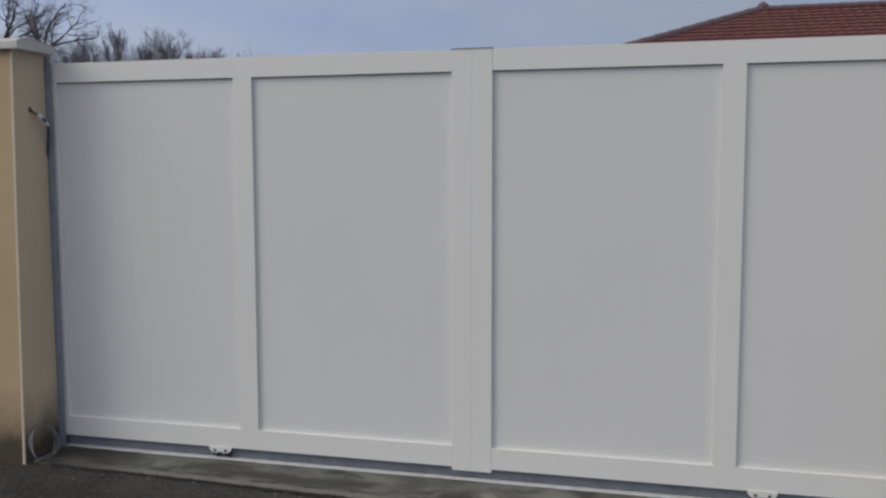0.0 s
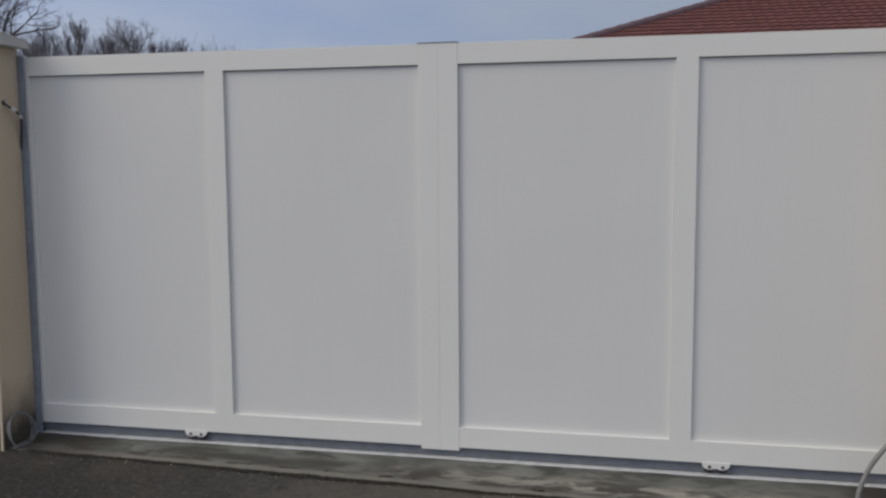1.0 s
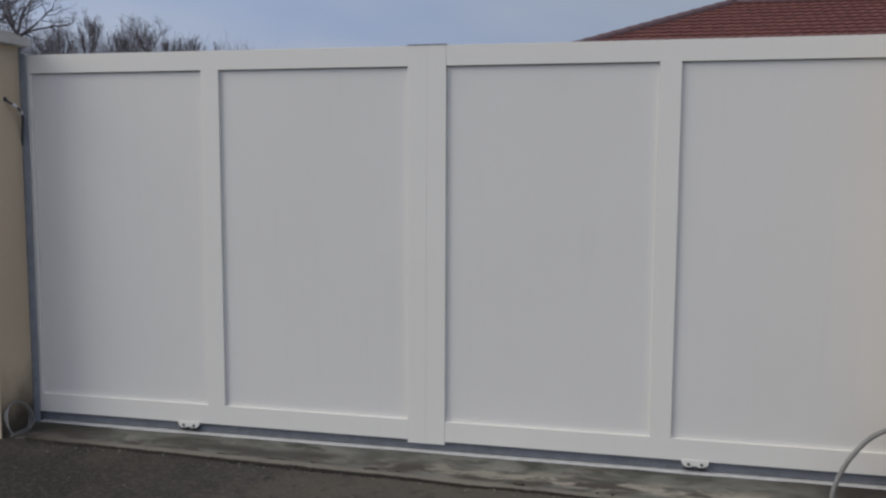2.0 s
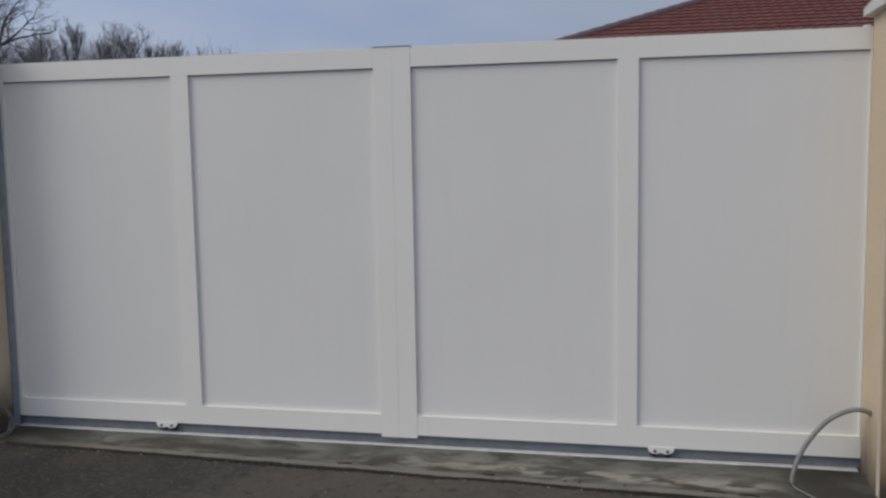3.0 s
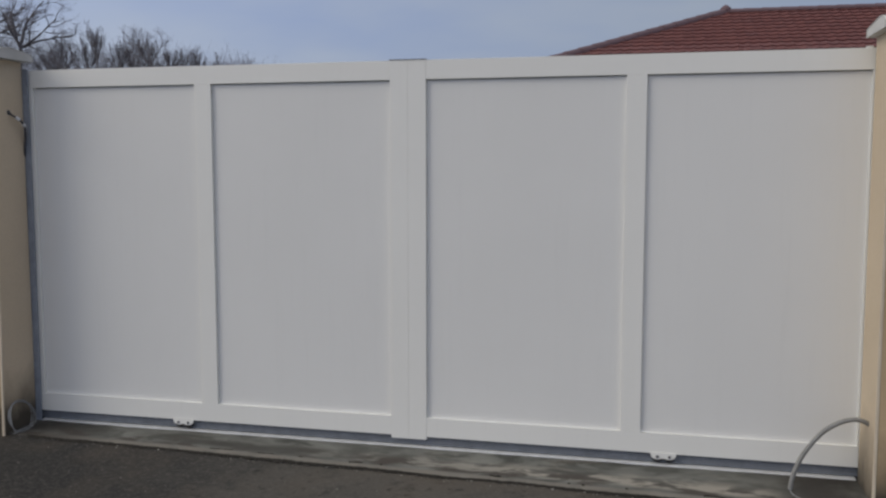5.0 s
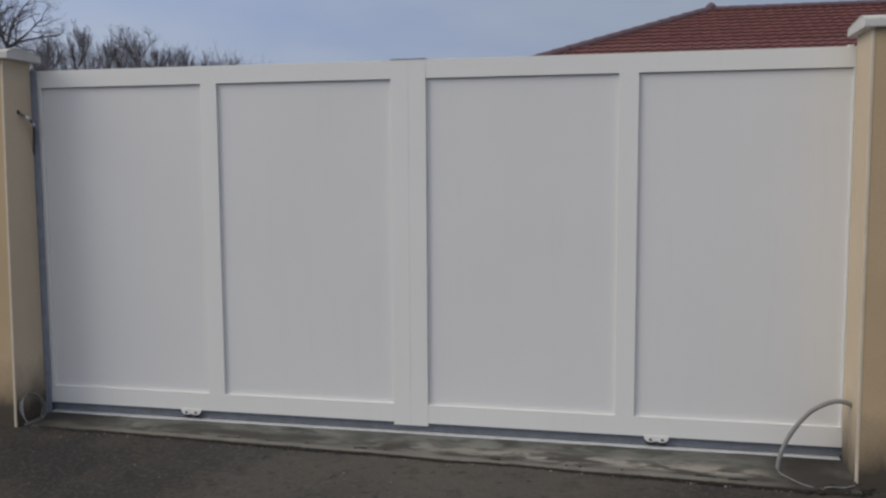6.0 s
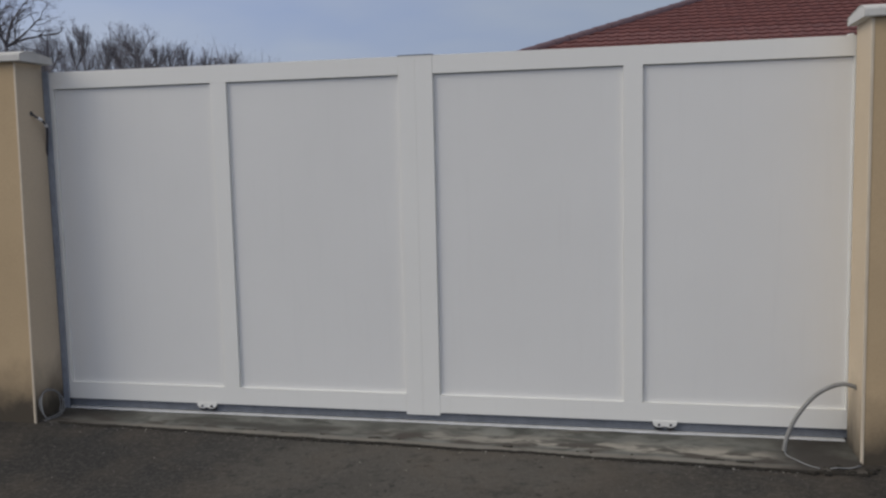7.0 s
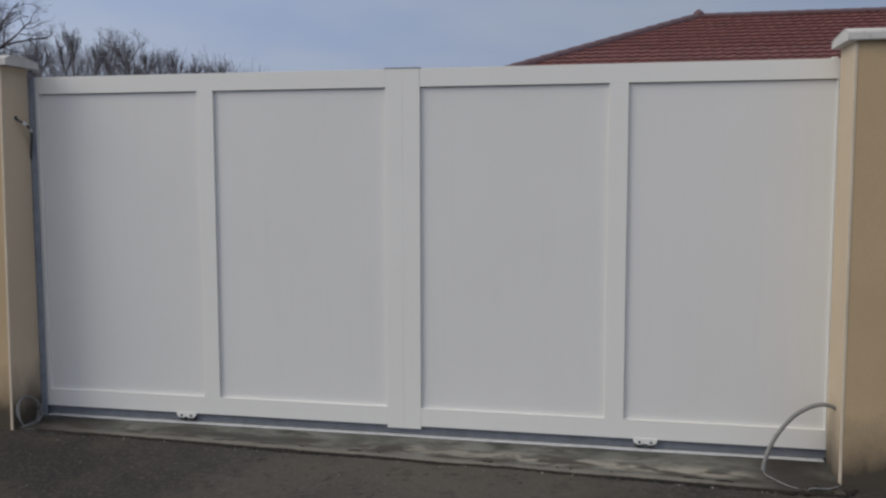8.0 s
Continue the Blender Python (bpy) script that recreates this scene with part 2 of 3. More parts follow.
_d = Mat("dark_soil", 0.95)
M_SOIL = _d.color(_d.mix(_d.noise(60.0, 4.0), (0.010, 0.009, 0.007), (0.032, 0.027, 0.020))).bump(_d.noise(180.0, 3.0), 0.6, 0.004).m
M_TRACK = metal("bright_galvanised_steel", (0.80, 0.81, 0.82), 0.5, 0.1)
# dark grey that stands in for the rail's shade on the panels
M_SHADE_LINE = metal("grey_shade_line", (0.16, 0.16, 0.165), 0.7, 0.0)
M_BEAM = metal("dull_galvanised_steel", (0.175, 0.190, 0.215), 0.85, 0.0)
M_CHANNEL = metal("blue_grey_channel", (0.33, 0.37, 0.44), 0.55, 0.2)
M_STEEL = metal("zinc_bolt", (0.20, 0.20, 0.21), 0.4, 0.9)
M_BLACK = metal("black_rubber", (0.02, 0.02, 0.022), 0.7, 0.0)
M_CONDUIT = metal("grey_plastic_conduit", (0.265, 0.262, 0.250), 0.55, 0.0)
M_SHEATH = metal("pale_grey_cable", (0.29, 0.30, 0.305), 0.5, 0.0)
M_CABLE = metal("dark_cable", (0.07, 0.07, 0.08), 0.55, 0.0)
M_TAPE = metal("white_connector", (0.72, 0.72, 0.72), 0.45, 0.0)
_g = Mat("mixed_grit", 0.85)
_gi = _g.n.new("ShaderNodeNewGeometry").outputs["Random Per Island"]
M_GRIT = _g.color(_g.ramp(_gi, [(0.0, (0.06, 0.055, 0.05)), (0.5, (0.14, 0.13, 0.12)), (0.8, (0.22, 0.205, 0.18)), (1.0, (0.40, 0.38, 0.34))])).m


def clay(name, island, grey=0.0):
    m = Mat(name, 0.8)
    if island:
        r = m.n.new("ShaderNodeNewGeometry").outputs["Random Per Island"]
    else:
        r = m.n.new("ShaderNodeObjectInfo").outputs["Random"]
    c = m.ramp(r, [(0.0, (0.132, 0.046, 0.043)), (0.45, (0.150, 0.052, 0.048)), (0.8, (0.168, 0.060, 0.054)), (1.0, (0.128, 0.048, 0.047))])
    c = m.mix(m.ramp(m.noise(9.0, 5.0, 0.65), [(0.5, (0, 0, 0)), (0.8, (0.5, 0.5, 0.5))]), c, (0.085, 0.052, 0.050))
    c = m.mix(grey, c, (0.135, 0.100, 0.118))
    return m.color(c).bump(m.noise(60.0, 3.0), 0.2, 0.003).m


M_TILE = clay("red_clay_tile", False)
M_TILES = clay("red_clay_tiles_joined", True)
M_CAP = clay("grey_purple_clay_cap", False, 0.75)
_h = Mat("cream_render", 0.9)
M_RENDER = _h.color(_h.mix(_h.noise(1.5, 5.0), (0.60, 0.53, 0.42), (0.68, 0.61, 0.50))).bump(_h.noise(90.0, 3.0), 0.2, 0.003).m
_u = Mat("dark_underlay", 0.9)
M_UNDER = _u.color(_u.mix(_u.noise(6.0, 4.0), (0.10, 0.04, 0.035), (0.14, 0.055, 0.045))).m


def bark(name, a, b):
    m = Mat(name, 0.9)
    return m.color(m.mix(m.noise(6.0, 5.0, 0.6, (1, 1, 0.3)), a, b)).bump(m.noise(40.0, 4.0, 0.6, (1, 1, 0.25)), 0.5, 0.01).m


M_BARK = bark("grey_brown_bark", (0.135, 0.128, 0.140), (0.205, 0.196, 0.210))
M_TWIG = bark("winter_twig", (0.20, 0.192, 0.215), (0.29, 0.278, 0.31))


# ---- helpers for meshes ----
def world_of(ob):
    if ob.parent is None:
        return ob.matrix_basis.copy()
    return world_of(ob.parent) @ ob.matrix_parent_inverse @ ob.matrix_basis


def part(name, bm, material, parent, label="", kind="", smooth=False):
    """Links a bmesh in world places as one mesh object under a thing or a part."""
    me = bpy.data.meshes.new(name)
    bm.to_mesh(me)
    bm.free()
    return part_mesh(name, me, material, parent, label, kind, smooth)


def part_mesh(name, me, material, parent, label="", kind="", smooth=False):
    me.materials.append(material)
    if smooth:
        me.polygons.foreach_set("use_smooth", [True] * len(me.polygons))
    ob = new(name, me)
    if parent is not None:
        ob.parent = parent
        ob.matrix_parent_inverse = world_of(parent).inverted()
    return tagged(ob, label=label, kind=kind)


def thing(name, at, label, category, group="", kind=""):
    ob = new(name)
    ob.empty_display_size = 0.1
    ob.location = at
    return tagged(ob, label, category, group, kind)


def box(x0, x1, y0, y1, z0, z1, bevel=0.0, bm=None, segments=2):
    bm = bm or bmesh.new()
    made = bmesh.ops.create_cube(bm, size=1.0)["verts"]
    for v in made:
        v.co = Vector(((x0 + x1) / 2 + v.co.x * (x1 - x0), (y0 + y1) / 2 + v.co.y * (y1 - y0), (z0 + z1) / 2 + v.co.z * (z1 - z0)))
    if bevel > 0:
        edges = list({e for v in made for e in v.link_edges})
        bmesh.ops.bevel(bm, geom=edges, offset=bevel, segments=segments, affect="EDGES", profile=0.5)
    return bm


def smooth_path(points, steps=8):
    """A Catmull-Rom line through the points."""
    p = [Vector(q) for q in points]
    p = [p[0] * 2 - p[1]] + p + [p[-1] * 2 - p[-2]]
    out = []
    for i in range(1, len(p) - 2):
        a, b, c, d = p[i - 1:i + 3]
        for k in range(steps):
            t = k / steps
            out.append(0.5 * ((2 * b) + (c - a) * t + (2 * a - 5 * b + 4 * c - d) * t * t + (3 * b - a - 3 * c + d) * t ** 3))
    out.append(p[-2])
    return out


def tube(line, radius, sides=10, ribs=None, bm=None):
    """A round tube along a line; ribs: how far every second ring is drawn in."""
    bm = bm or bmesh.new()
    rings, up = [], Vector((0.13, 0.21, 0.97)).normalized()
    for i, q in enumerate(line):
        d = (line[min(i + 1, len(line) - 1)] - line[max(i - 1, 0)]).normalized()
        s = d.cross(up)
        s = s.normalized() if s.length > 1e-4 else d.orthogonal().normalized()
        u = s.cross(d)
        r = radius * (1 - (ribs if ribs and i % 2 else 0))
        rings.append([bm.verts.new(q + (s * math.cos(a) + u * math.sin(a)) * r) for a in (k * math.tau / sides for k in range(sides))])
    for a, b in zip(rings, rings[1:]):
        for k in range(sides):
            bm.faces.new((a[k], a[(k + 1) % sides], b[(k + 1) % sides], b[k]))
    bm.faces.new(rings[0][::-1])
    bm.faces.new(rings[-1])
    return bm


def disc(x, y, z, r, depth, sides=20, chamfer=0.0, bm=None):
    """A short round bar along y with its middle at the place."""
    bm = bm or bmesh.new()
    prof = [(-depth / 2, r - chamfer), (-depth / 2 + chamfer, r), (depth / 2 - chamfer, r), (depth / 2, r - chamfer)]
    rings = [[bm.verts.new((x + rr * math.cos(a), y + dy, z + rr * math.sin(a))) for a in (k * math.tau / sides for k in range(sides))] for dy, rr in prof]
    for a, b in zip(rings, rings[1:]):
        for k in range(sides):
            bm.faces.new((a[k], b[k], b[(k + 1) % sides], a[(k + 1) % sides]))
    bm.faces.new(rings[0])
    bm.faces.new(rings[-1][::-1])
    return bm


# ---- ground and threshold ----
GROUND = 0.028


def ground_height(x, y):
    near = max(0.0, 1 - math.hypot(x, y + 1) / 9)
    n = noise.noise(Vector((x * 1.1, y * 1.1, 0))) * 0.006 + noise.noise(Vector((x * 7, y * 7, 3))) * 0.0018
    return GROUND + near * n - max(0.0, -0.9 - y) * 0.004 * min(1, near * 2)


def build_ground():
    def steps(lo, hi, step, far):
        mid = list(np.arange(lo, hi + 1e-6, step))
        out, d, v = [], step, hi
        while v < far:
            d *= 1.45
            v += d
            out.append(v)
        left, d, v = [], step, lo
        while v > -far:
            d *= 1.45
            v -= d
            left.append(v)
        return left[::-1] + mid + out

    xs, ys = steps(-3.2, 3.2, 0.035, 900), steps(-2.4, -0.2, 0.035, 900)
    verts = [(x, y, ground_height(x, y)) for y in ys for x in xs]
    w = len(xs)
    faces = [(j * w + i, j * w + i + 1, (j + 1) * w + i + 1, (j + 1) * w + i) for j in range(len(ys) - 1) for i in range(w - 1)]
    me = bpy.data.meshes.new("ground")
    me.from_pydata(verts, [], faces)
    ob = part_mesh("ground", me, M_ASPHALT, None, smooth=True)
    tagged(ob, "dark worn asphalt with pale grit and stains", "ground", kind="structure")


build_ground()


def slab_edge(x):
    """The uneven front edge of the threshold."""
    return -0.335 - 0.048 * x + 0.010 * noise.noise(Vector((x * 3.1, 0, 9))) + 0.006 * noise.noise(Vector((x * 13, 0, 5)))


def build_threshold():
    nx, ny = 260, 16
    x0, x1, back = -2.117, 1.897, 0.42
    bm = bmesh.new()
    grid = []
    for i in range(nx + 1):
        x = x0 + (x1 - x0) * i / nx
        e = slab_edge(x)
        col = [bm.verts.new((x, e - 0.004, GROUND - 0.03)), bm.verts.new((x, e, GROUND + 0.004 + 0.003 * noise.noise(Vector((x * 9, 1, 0)))))]
        for j in range(1, ny + 1):
            y = e + (back - e) * (j / ny) ** 1.4
            z = GROUND + 0.011 + 0.0035 * noise.noise(Vector((x * 2.3, y * 5, 2))) + 0.002 * noise.noise(Vector((x * 11, y * 14, 7)))
            col.append(bm.verts.new((x, y, z if j > 1 else z - 0.002)))
        grid.append(col)
    for a, b in zip(grid, grid[1:]):
        for j in range(len(a) - 1):
            bm.faces.new((a[j], b[j], b[j + 1], a[j + 1]))
    ob = part("threshold", bm, M_CONCRETE, None, smooth=True)
    tagged(ob, "grey concrete threshold slab with damp stains under the gate", "threshold", kind="structure")


build_threshold()


def build_dirt(name, offset, lo, hi, wide, level, seed, gaps, label):
    """A crumbly, broken line of soil along the threshold's front edge."""
    rng = random.Random(seed)
    n = int((hi - lo) / 0.012)
    verts, faces, prev = [], [], None
    for i in range(n + 1):
        x = lo + (hi - lo) * i / n
        full = noise.noise(Vector((x * 2.7, seed, 1))) + 0.5 * noise.noise(Vector((x * 9.0, seed, 4)))
        if full < gaps or (offset > 0 and noise.noise(Vector((x * 24.0, seed, 9))) < -0.05):
            prev = None
            continue
        e = slab_edge(x) + offset * (1 + 0.45 * noise.noise(Vector((x * 4.3, seed, 6))) + 0.2 * noise.noise(Vector((x * 17.0, seed, 2))))
        w = wide * (0.45 + 0.7 * abs(full)) * rng.uniform(0.6, 1.3)
        z = level + rng.uniform(0, 0.0025)
        o = len(verts)
        verts += [(x, e - w, z - 0.005), (x, e - w * 0.3, z + 0.0015), (x, e + w * 0.35, z + 0.001), (x, e + w * 0.6, z - 0.005)]
        if prev is not None:
            for k in range(3):
                faces.append((prev + k, o + k, o + k + 1, prev + k + 1))
        prev = o
    me = bpy.data.meshes.new(name)
    me.from_pydata(verts, [], faces)
    tagged(part_mesh(name, me, M_SOIL, None), label, "soil", kind="stuff")


build_dirt("soil_line", 0.0, -2.0, 1.89, 0.024, GROUND + 0.006, 3, -0.75, "dark crumbly soil along the edge of the threshold")
build_dirt("soil_line", 0.045, -1.3, 1.6, 0.0055, GROUND + 0.0130, 8, 0.02, "thin broken line of dark dirt on the threshold")


def build_grit():
    rng = random.Random(5)
    verts, faces = [], []
    src = bmesh.new()
    bmesh.ops.create_icosphere(src, subdivisions=1, radius=1.0)
    sv = [v.co.copy() for v in src.verts]
    sf = [[v.index for v in f.verts] for f in src.faces]
    src.free()
    for k in range(440):
        x = rng.uniform(-2.05, 1.86)
        if k < 260:
            y = slab_edge(x) - abs(rng.gauss(0.006, 0.018))
            r = rng.uniform(0.0016, 0.005)
        else:
            y = slab_edge(x) - rng.uniform(0.01, 1.2)
            r = rng.uniform(0.0012, 0.0030)
        z = ground_height(x, y) + r * 0.25
        s = (rng.uniform(0.7, 1.4) * r, rng.uniform(0.7, 1.3) * r, rng.uniform(0.45, 0.8) * r)
        o = len(verts)
        verts += [(x + c.x * s[0], y + c.y * s[1], z + c.z * s[2]) for c in sv]
        faces += [[o + i for i in f] for f in sf]
    me = bpy.data.meshes.new("grit")
    me.from_pydata(verts, [], faces)
    ob = part_mesh("grit", me, M_GRIT, None)
    tagged(ob, "loose grit and pale stone chips on the asphalt", "gravel", kind="stuff")


build_grit()

# ---- garden walls with coping ----
WALL_TOP, WALL_BACK = 1.896, -0.016


def build_wall(name, x_in, x_out, batter, front, over, label):
    """A wall from its inner end to its outer one; batter: how far its face leans back at the top."""
    s = 1 if x_out > x_in else -1
    lo, hi = min(x_in, x_out), max(x_in, x_out)

    def leaned(bm):
        for v in bm.verts:
            v.co.y += batter * v.co.z / WALL_TOP * max(0, min(1, (v.co.y - WALL_BACK) / (front - WALL_BACK)))
        return bm

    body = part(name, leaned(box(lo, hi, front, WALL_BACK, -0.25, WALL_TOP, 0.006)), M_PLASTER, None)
    tagged(body, label, "wall", kind="structure")
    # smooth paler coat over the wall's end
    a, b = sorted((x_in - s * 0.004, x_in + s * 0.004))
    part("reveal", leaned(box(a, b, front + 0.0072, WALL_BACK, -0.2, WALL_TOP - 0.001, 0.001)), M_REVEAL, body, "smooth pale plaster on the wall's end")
    # plaster bead along the inner front corner
    a, b = sorted((x_in - s * 0.0055, x_in + s * 0.007))
    part("corner_bead", leaned(box(a, b, front - 0.0025, front + 0.007, GROUND - 0.01, WALL_TOP - 0.001, 0.002)), M_BEAD, body, "pale corner bead")
    # coping: a lip at the front, a crest a little behind it, falling gently to the back
    prof = [(-0.303, 1.892), (-0.305, 1.896), (-0.304, 1.922), (-0.299, 1.930), (-0.262, 1.943), (-0.235, 1.947), (-0.205, 1.948), (-0.10, 1.939), (-0.008, 1.929), (0.003, 1.924), (0.006, 1.897), (0.003, 1.892)]
    shift = front + batter * 0.8 + 0.277
    prof = [(y + shift * max(0, min(1, -y / 0.2)), z + 0.004) for y, z in prof]
    bm = bmesh.new()
    rings = []
    for x, drop in ((x_in - s * (over - 0.003), 0.006), (x_in - s * over, 0.002), (x_in - s * (over - 0.002), 0.0), (x_in - s * (over - 0.01), 0.0), (x_out, 0.0)):
        rings.append([bm.verts.new((x, y * (1 - drop * 0.5), max(1.896, z - drop))) for y, z in prof])
    for a, b in zip(rings, rings[1:]):
        for k in range(len(prof)):
            bm.faces.new((a[k], a[(k + 1) % len(prof)], b[(k + 1) % len(prof)], b[k]))
    bm.faces.new(rings[0])
    bm.faces.new(rings[-1])
    bmesh.ops.recalc_face_normals(bm, faces=bm.faces)
    part("coping", bm, M_COPING, body, "pale weathered cast-stone coping")
    return body


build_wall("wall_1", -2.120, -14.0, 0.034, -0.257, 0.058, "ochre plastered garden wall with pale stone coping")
hole = part("plug_hole", disc(0, 0, 0, 0.0038, 0.003, 14, 0.0006), M_CABLE, bpy.data.objects["wall_1"], "small dark hole")
hole.matrix_basis = pose(-2.1195, -0.165, 0.300, 0, 0, 90)
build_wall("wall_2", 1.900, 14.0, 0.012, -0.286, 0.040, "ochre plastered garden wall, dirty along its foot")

# ---- sliding gate ----
G_TOP, G_BOT, IN_TOP, IN_BOT = 1.857, 0.093, 1.769, 0.185
STILES = ((-2.155, -2.067), (-1.165, -1.077), (-0.172, -0.0862), (-0.0857, 0.0), (0.902, 0.990), (1.892, 1.980))
DEPTH, RECESS = 0.060, 0.016

gate = thing("sliding_gate", (-0.086, 0.03, 0.09), "white lacquered aluminium sliding gate with four plain panels, shut", "gate")
for n, (x0, x1) in enumerate(((-2.155, -0.1725), (0.0005, 1.980))):
    part("top_rail", box(x0, x1, 0.0, DEPTH, IN_TOP, G_TOP, 0.0008), M_FRAME, gate)
    part("bottom_rail", box(x0, x1, 0.0, DEPTH, G_BOT, IN_BOT, 0.0008), M_FRAME, gate)
for x0, x1 in STILES:
    mid = -0.2 < x0 < -0.05
    z0, z1 = (0.079, G_TOP + 0.002) if mid else (IN_BOT, IN_TOP)
    y0 = -0.001 if mid else 0.0
    part("stile", box(x0, x1, y0, DEPTH - 0.001, z0, z1, 0.0003 if mid else 0.0008), M_FRAME, gate)
part("stile_cap", box(-0.174, 0.002, -0.004, DEPTH + 0.002, G_TOP + 0.002, G_TOP + 0.005, 0.001), M_STEEL, gate, "thin grey cap over the middle stiles")
part("end_lug", box(1.868, 1.890, 0.004, 0.050, G_TOP + 0.0005, G_TOP + 0.008, 0.0015), M_FRAME, gate, "small white lug on the top rail")
PANELS = ((-2.067, -1.165), (-1.077, -0.172), (0.0, 0.902), (0.990, 1.892))
for x0, x1 in PANELS:
    part("panel", box(x0 + 0.0008, x1 - 0.0005, RECESS, RECESS + 0.012, IN_BOT, IN_TOP - 0.0035), M_PANEL, gate, "plain white sheet panel")
    # added dark strip: shows above the panel as a painted shade line
    part("shade_line", box(x0 + 0.0003, x1 - 0.0003, RECESS + 0.0125, RECESS + 0.018, IN_BOT, IN_TOP - 0.0003), M_SHADE_LINE, gate, "dark strip behind the panel, standing in for the shade under the rail")
part("bottom_beam", box(-2.15, 1.975, 0.0222, 0.056, 0.0455, G_BOT - 0.0005, 0.002), M_BEAM, gate, "grey galvanised bottom beam")


def roller(xa, xb):
    """A white bracket with rounded lower corners, two bolts and the wheel behind it."""
    bm = bmesh.new()
    outline = [(xa, G_BOT + 0.004), (xa + 0.002, 0.084), (xa + 0.010, 0.073), (xa + 0.022, 0.0675), (xa + 0.040, 0.067), (xa + 0.050, 0.0715), (xb - 0.050, 0.0715),
               (xb - 0.040, 0.067), (xb - 0.022, 0.0675), (xb - 0.010, 0.073), (xb - 0.002, 0.084), (xb, G_BOT + 0.004)]
    front = [bm.verts.new((x, -0.004, z)) for x, z in outline]
    back = [bm.verts.new((x, 0.004, z)) for x, z in outline]
    bm.faces.new(front)
    bm.faces.new(back[::-1])
    for k in range(len(outline)):
        j = (k + 1) % len(outline)
        bm.faces.new((front[k], front[j], back[j], back[k]))
    bmesh.ops.recalc_face_normals(bm, faces=bm.faces)
    bracket = part("roller_bracket", bm, M_FRAME, gate, "white bracket with two bolts")
    for x in (xa + 0.030, xb - 0.030):
        part("bolt", disc(x, -0.007, 0.0800, 0.0068, 0.007, 6, 0.0012), M_STEEL, bracket, "zinc bolt")
        part("roller", disc(x, 0.013, 0.0715, 0.0225, 0.016, 24, 0.003), M_BLACK, bracket, "black roller")


roller(-1.325, -1.212)
roller(1.036, 1.150)

# ---- track and receiving post ----
track = thing("gate_track", (-0.09, 0.0, 0.038), "bright galvanised steel gate track on the threshold", "track")
part("base_plate", box(-2.095, 1.893, -0.009, 0.075, 0.033, 0.0430, 0.0015), M_TRACK, track)
bm = bmesh.new()
line = [Vector((-2.09 + 3.98 * k / 40, 0.066, 0.0440)) for k in range(41)]
part("running_bar", tube(line, 0.0060, 10, None, bm), M_TRACK, track, smooth=True)

post = thing("receiving_post", (-2.125, 0.03, 0.04), "blue-grey steel channel that receives the shut gate", "post")
part("front_flange", box(-2.168, -2.084, -0.0125, -0.0085, 0.040, 1.862, 0.001), M_CHANNEL, post)
part("back_flange", box(-2.168, -2.084, 0.0685, 0.0725, 0.040, 1.862, 0.001), M_CHANNEL, post)
part("web", box(-2.172, -2.168, -0.0125, 0.0725, 0.040, 1.862, 0.001), M_CHANNEL, post)

# ---- conduit at the right wall ----
cond = thing("flexible_conduit", (1.62, -0.18, 0.035), "grey corrugated conduit arching out of the plastered wall", "conduit")
arc = [(1.935, -0.172, 0.312), (1.900, -0.173, 0.331), (1.868, -0.176, 0.345), (1.830, -0.18, 0.348), (1.775, -0.185, 0.329), (1.718, -0.19, 0.289), (1.662, -0.193, 0.217),
       (1.628, -0.196, 0.152), (1.606, -0.199, 0.085), (1.601, -0.203, 0.046)]
part("conduit", tube(smooth_path(arc, 14), 0.0100, 12, 0.10), M_CONDUIT, cond, smooth=True)
for wire in ([(1.602, -0.202, 0.075), (1.600, -0.207, 0.052), (1.602, -0.235, 0.043), (1.612, -0.270, 0.0425), (1.632, -0.305, 0.043), (1.655, -0.355, 0.045), (1.685, -0.385, 0.043), (1.712, -0.398, 0.041)],
             [(1.755, -0.392, 0.041), (1.785, -0.396, 0.047), (1.815, -0.386, 0.043), (1.845, -0.384, 0.046), (1.868, -0.366, 0.047), (1.882, -0.348, 0.042)]):
    part("wire", tube(smooth_path(wire, 6), 0.0023, 7), M_SHEATH, cond, "thin wire end", smooth=True)

def build_clods():
    """A few lumps of wet soil between the wires."""
    rng = random.Random(31)
    bm = bmesh.new()
    for k in range(46):
        made = bmesh.ops.create_icosphere(bm, subdivisions=2, radius=rng.uniform(0.006, 0.017))["verts"]
        x, y = min(rng.gauss(1.80, 0.065), 1.95), rng.gauss(-0.385, 0.020)
        for v in made:
            q = v.co * (1 + 0.5 * noise.noise(v.co * 120 + Vector((k, 0, 0))))
            v.co = Vector((x + q.x * 1.3, y + q.y, ground_height(x, y) + 0.004 + q.z * 0.7))
    tagged(part("soil_clods", bm, M_SOIL, None, smooth=True), "dark wet soil lumps at the wall's foot", "soil", kind="stuff")


build_clods()

# ---- coil and cable stub at the left wall ----
coil = thing("cable_coil", (-2.06, -0.17, 0.035), "coil of pale grey cable leaning on the wall's foot", "cable")
rng = random.Random(12)
for k in range(3):
    pts = []
    for i in range(40):
        a = i / 39 * math.tau * 0.985 + 0.7 * k
        r = 0.083 + 0.003 * k + 0.003 * math.sin(3 * a + k)
        h = 0.100 + r * math.sin(a) * (0.93 + 0.02 * k)
        pts.append((-2.108 + 0.034 * (0.185 - h) / 0.15 + 0.006 * k + 0.003 * math.sin(2 * a + k), -0.168 + r * math.cos(a), max(h, 0.040 + 0.004 * k)))
    part("loop", tube(smooth_path(pts, 2), 0.0021, 7), M_SHEATH, coil, smooth=True)
